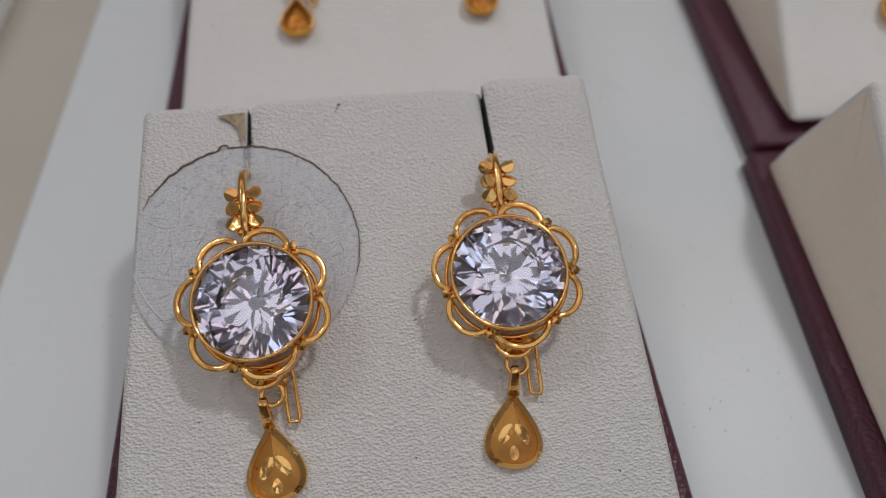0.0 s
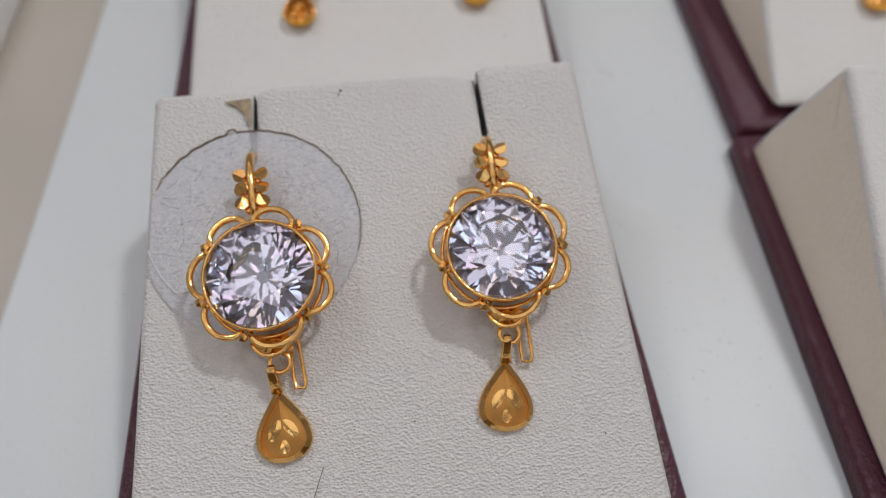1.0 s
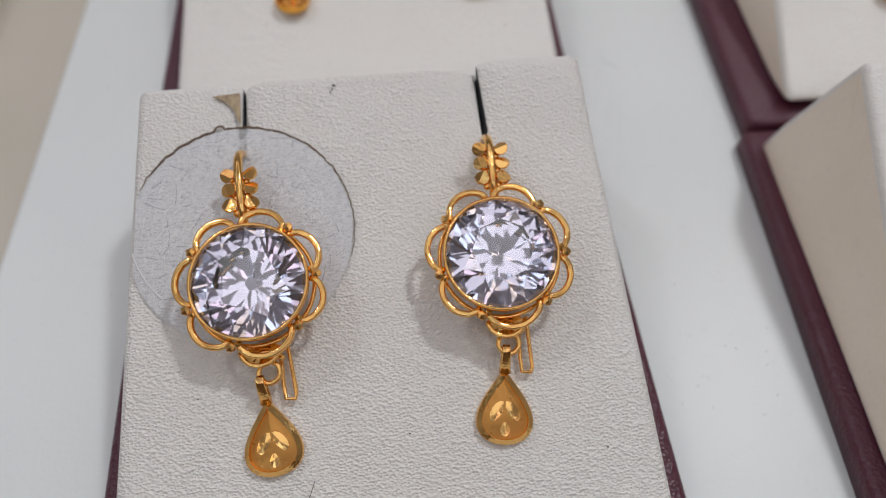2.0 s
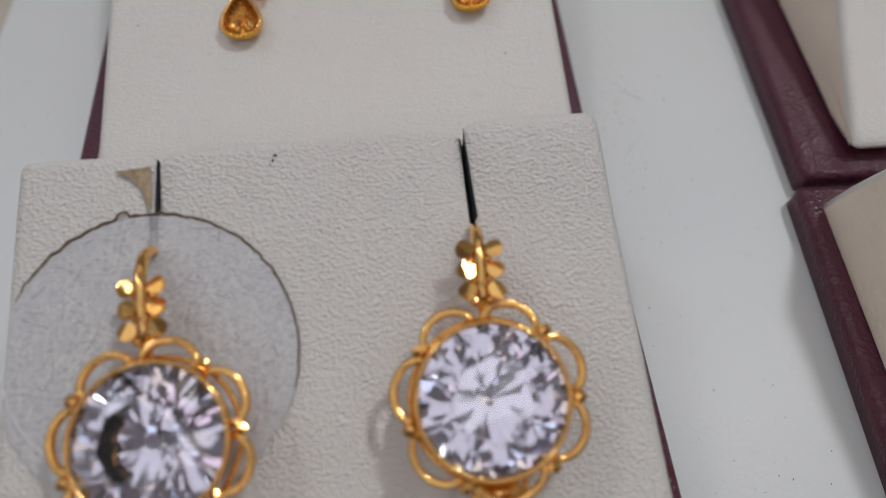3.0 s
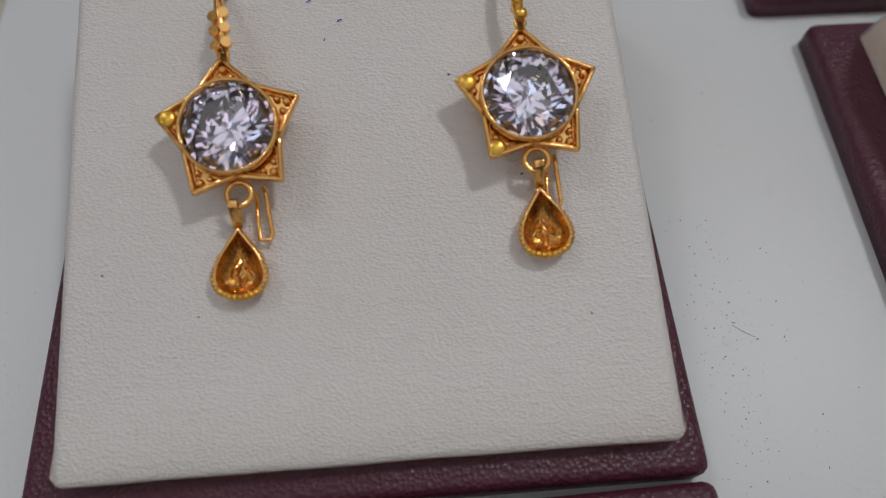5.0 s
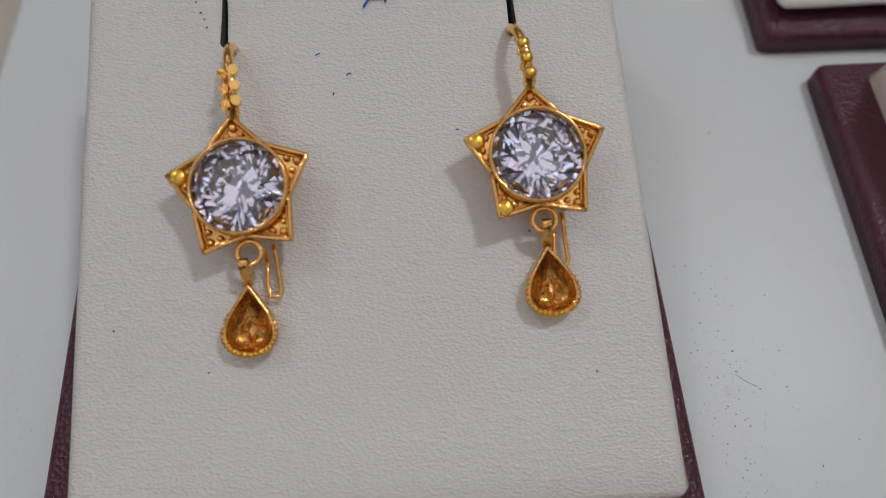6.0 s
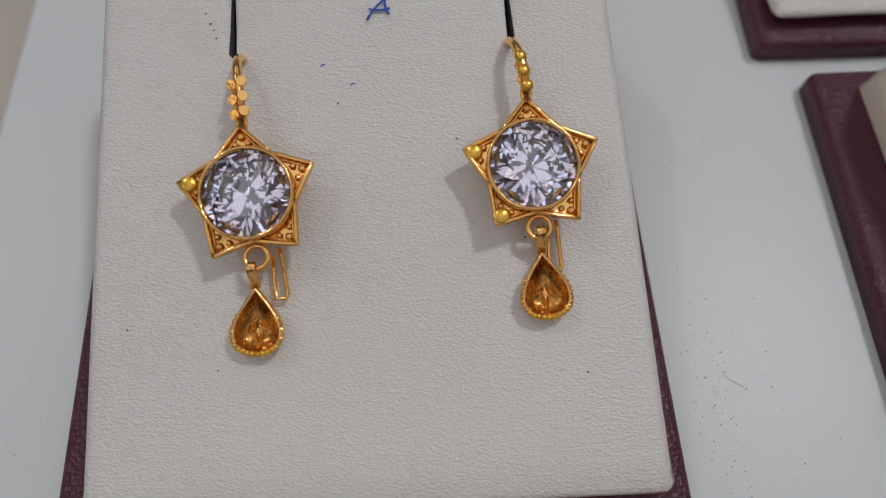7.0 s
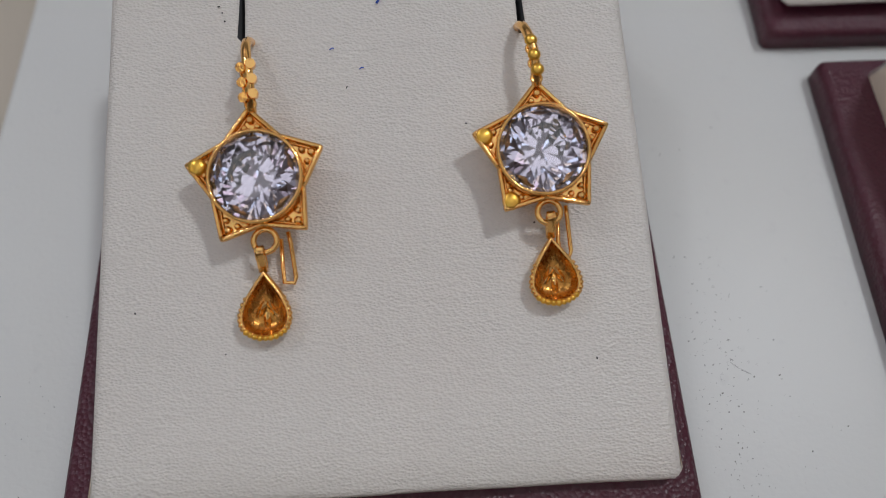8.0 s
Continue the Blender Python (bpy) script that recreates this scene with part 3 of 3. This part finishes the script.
# ---------------------------------------------------------------- sticker and marks on the pads
def sticker():
    t = thing("round_sticker", on_face(S1, -12.55, 35.4, 0.26), "grey fibrous round sticker with a torn brown edge", "sticker")
    bm, rng, n = bmesh.new(), random.Random(5), 96
    r, top, low = 10.8, [], []
    for i in range(n):
        a = 6.28319 * i / n
        k = r + 0.12 * noise.noise(Vector((math.cos(a) * 4, math.sin(a) * 4, 2)))
        x, y = max(k * math.cos(a), -10.15 - 0.045 * k * math.sin(a) * -1), k * math.sin(a)
        spots = [(x, y)]
        if i == n // 4:
            spots = [(0.9, y), (0.82, 7.3), (0.2, 7.2), (0.14, y)]
        for x, y in spots:
            top.append(bm.verts.new((x, y, 0.08))), low.append(bm.verts.new((x, y, -0.12)))
    bm.faces.new(top), bm.faces.new(low)
    n = len(top)
    for i in range(n):
        bm.faces.new((low[i], low[(i + 1) % n], top[(i + 1) % n], top[i]))
    bmesh.ops.triangulate(bm, faces=[f for f in bm.faces if len(f.verts) > 4])
    part("sticker_sheet", bm, FELT, t, smooth=False)
    pts = []
    for i in range(110):
        a = radians(152 - 168 * i / 109)
        k = r + 0.14 + 0.16 * noise.noise(Vector((i * 0.33, 0, 4))) + 0.1 * noise.noise(Vector((i * 1.1, 3, 4)))
        pts.append((k * math.cos(a), k * math.sin(a) + (0.45 if 32 < i < 36 else 0), 0.05))
    part("torn_edge", sweep(bmesh.new(), pts, lambda s: round_section(0.03 + 0.16 * (0.75 + 0.5 * noise.noise(Vector((s * 60, 1, 2)))) * min(1, s * 8) * max(0.0, 1 - s ** 1.6), 6)), TORN, t, "dark brown torn edge")
    for label, material, count, thick in (("pale loose fibres", FIBRE, 800, 0.04), ("grey loose fibres", GREY_FIBRE, 110, 0.03)):
        bm = bmesh.new()
        for i in range(count):
            d, w = 10.2 * math.sqrt(rng.random()), rng.uniform(0, 6.28)
            x, y = max(d * math.cos(w), -9.6), d * math.sin(w)
            a, ln = rng.gauss(0.35, 0.9), rng.uniform(0.4, 1.3)
            q = bezier((x, y, 0.08), (x + ln * math.cos(a), y + ln * math.sin(a), 0.10), (x + 1.6 * ln * math.cos(a + 0.15), y + 1.6 * ln * math.sin(a + 0.15), 0.08), 3)
            if max(v.length for v in q) < 10.7 and min(v.x for v in q) > -10:
                sweep(bm, q, round_section(thick, 4))
        tagged(part("fibre_fuzz", bm, material, t), label, kind="stuff")
    q = bezier((-10.3, -1.2, 0.2), (-9.4, -4.2, 0.35), (-7.2, -6.2, 0.1), 8)
    part("fibre", sweep(bmesh.new(), q, round_section(0.07, 6)), FIBRE, t)


sticker()
t = thing("torn_flap", on_face(S1, -11.95, 49.8, 0.2), "tan torn corner of leatherette beside the slit", "torn leather")
bm = bmesh.new()
tri = [(-3.0, 0.2), (-1.8, 0.3), (-0.3, 0.35), (-0.28, -3.2), (-0.6, -2.5), (-1.0, -1.3), (-1.8, -0.45)]
lo, hi = [bm.verts.new((x, y, -0.1)) for x, y in tri], [bm.verts.new((x, y, 0.06)) for x, y in tri]
bm.faces.new(lo), bm.faces.new(hi)
for i in range(len(tri)):
    bm.faces.new((lo[i], lo[(i + 1) % len(tri)], hi[(i + 1) % len(tri)], hi[i]))
part("torn_face", bm, BACKING, t, smooth=False)

t = thing("loose_hair", on_face(S1, -7.4, 10.3, 0.16), "thin brown hair lying on the ivory pad", "hair")
part("strand", sweep(bmesh.new(), bezier((0.6, 1.5, 0), (0.1, 0.3, 0.05), (-0.6, -1.6, 0), 8), round_section(0.035, 5)), TORN, t)
t = thing("lint_thread", pose(0.0352, 0.012, 0.0001), "short dark thread lying on the white board", "thread")
part("strand", sweep(bmesh.new(), bezier((-0.8, 0.8, 0.05), (0.0, 0.0, 0.1), (1.0, -0.5, 0.05), 8), round_section(0.022, 5)), SPECK, t)
for u, v in ((0.0, 37.3), (-2.6, 39.2)):
    t = thing("pen_mark", on_face(S2, u, v, 0.14), "faint blue pen dot on the ivory pad", "pen mark")
    part("stroke", sweep(bmesh.new(), bezier((-0.2, -0.1, 0), (0, 0.12, 0), (0.2, 0.05, 0), 4), ribbon(0.1, 0.06, 0.015)), INK, t)
t = thing("pen_mark", on_face(S2, 2.4, 44.0, 0.3), "blue pen scribble on the ivory pad", "pen mark")
for q in (((-0.8, -0.8), (-0.2, 0.3), (0.9, 1.1)), ((-0.6, 0.2), (0.4, -0.1), (1.3, 0.2)), ((0.9, 1.1), (0.8, 0.4), (1.2, -0.4))):
    part("stroke", sweep(bmesh.new(), bezier(*[(x, y, 0) for x, y in q], 6), ribbon(0.2, 0.08, 0.02)), INK, t)


def flake(bm, m, size, rng):
    """A tiny uneven crumb."""
    s = [size * rng.uniform(0.5, 1.2) for _ in range(3)]
    v = bmesh.ops.create_icosphere(bm, subdivisions=1, radius=0.5)["verts"]
    turn = Matrix.Rotation(rng.uniform(0, 3.14), 4, "Z")
    bmesh.ops.transform(bm, matrix=m @ turn @ Matrix.Diagonal((s[0], s[1] * 0.6, s[2] * 0.35, 1)), verts=v)


rng, bm = random.Random(11), bmesh.new()
for cx, cy, sx, sy, n in ((33, -33, 3, 7, 34), (38, -36, 6, 6, 40), (46, -40, 5, 6, 16), (32.5, 10, 2.0, 9, 170), (35, 10, 3.5, 9, 110), (42, 14, 8, 14, 24), (-34, 12, 3, 9, 22), (-33, -20, 3, 8, 12), (31.5, -8, 2, 8, 16)):
    for _ in range(n):
        x, y = rng.gauss(cx, sx), rng.gauss(cy, sy)
        if (30 < x < 45 or x < -30) and y < 45:
            flake(bm, Matrix.Translation((x, y, 0.03)), rng.choice((0.07, 0.09, 0.12, 0.15, 0.22)), rng)
tagged(part("dirt_crumbs", bm, SPECK), "fine dark crumbs of dirt on the white board", "dirt", kind="stuff")
for k, (m, spots) in enumerate(((S1, ((-3.1, 49.6), (-2.7, 50.3), (-2.9, 49.9), (18.5, 27), (-17, 20), (2, 15), (20, 12), (-2, 22))), (S2, ((-20.4, 16.4), (-1.4, 35.6), (9.1, 31.8), (19.3, 10.5), (-12.7, 12.5), (-12.6, 43.6), (-12.1, 42.2), (-13.0, 44.6), (-12.3, 43.0), (14.6, 22.6))))):
    bm = bmesh.new()
    for u, v in spots:
        flake(bm, Matrix.Translation((u, v, 0.12)), rng.uniform(0.25, 0.42), rng)
    ob = part("pad_specks", bm, SPECK)
    ob.matrix_world = on_face(m, 0, 0, 0)
    tagged(ob, "dark specks stuck on the ivory pad", "dirt", kind="stuff")
bm = bmesh.new()
for _ in range(150):
    s = rng.choice((-1, 1))
    if rng.random() < 0.6:
        x, y = s * rng.uniform(25.9, 27.3), rng.uniform(1, 30)
    else:
        x, y = rng.uniform(-27, 27), rng.uniform(0.6, 1.8)
    flake(bm, Matrix.Translation((x, y, 2.98)), rng.uniform(0.08, 0.2), rng)
tagged(part("base_dust", bm, LINT), "pale dust on the maroon base", "dust", kind="stuff")
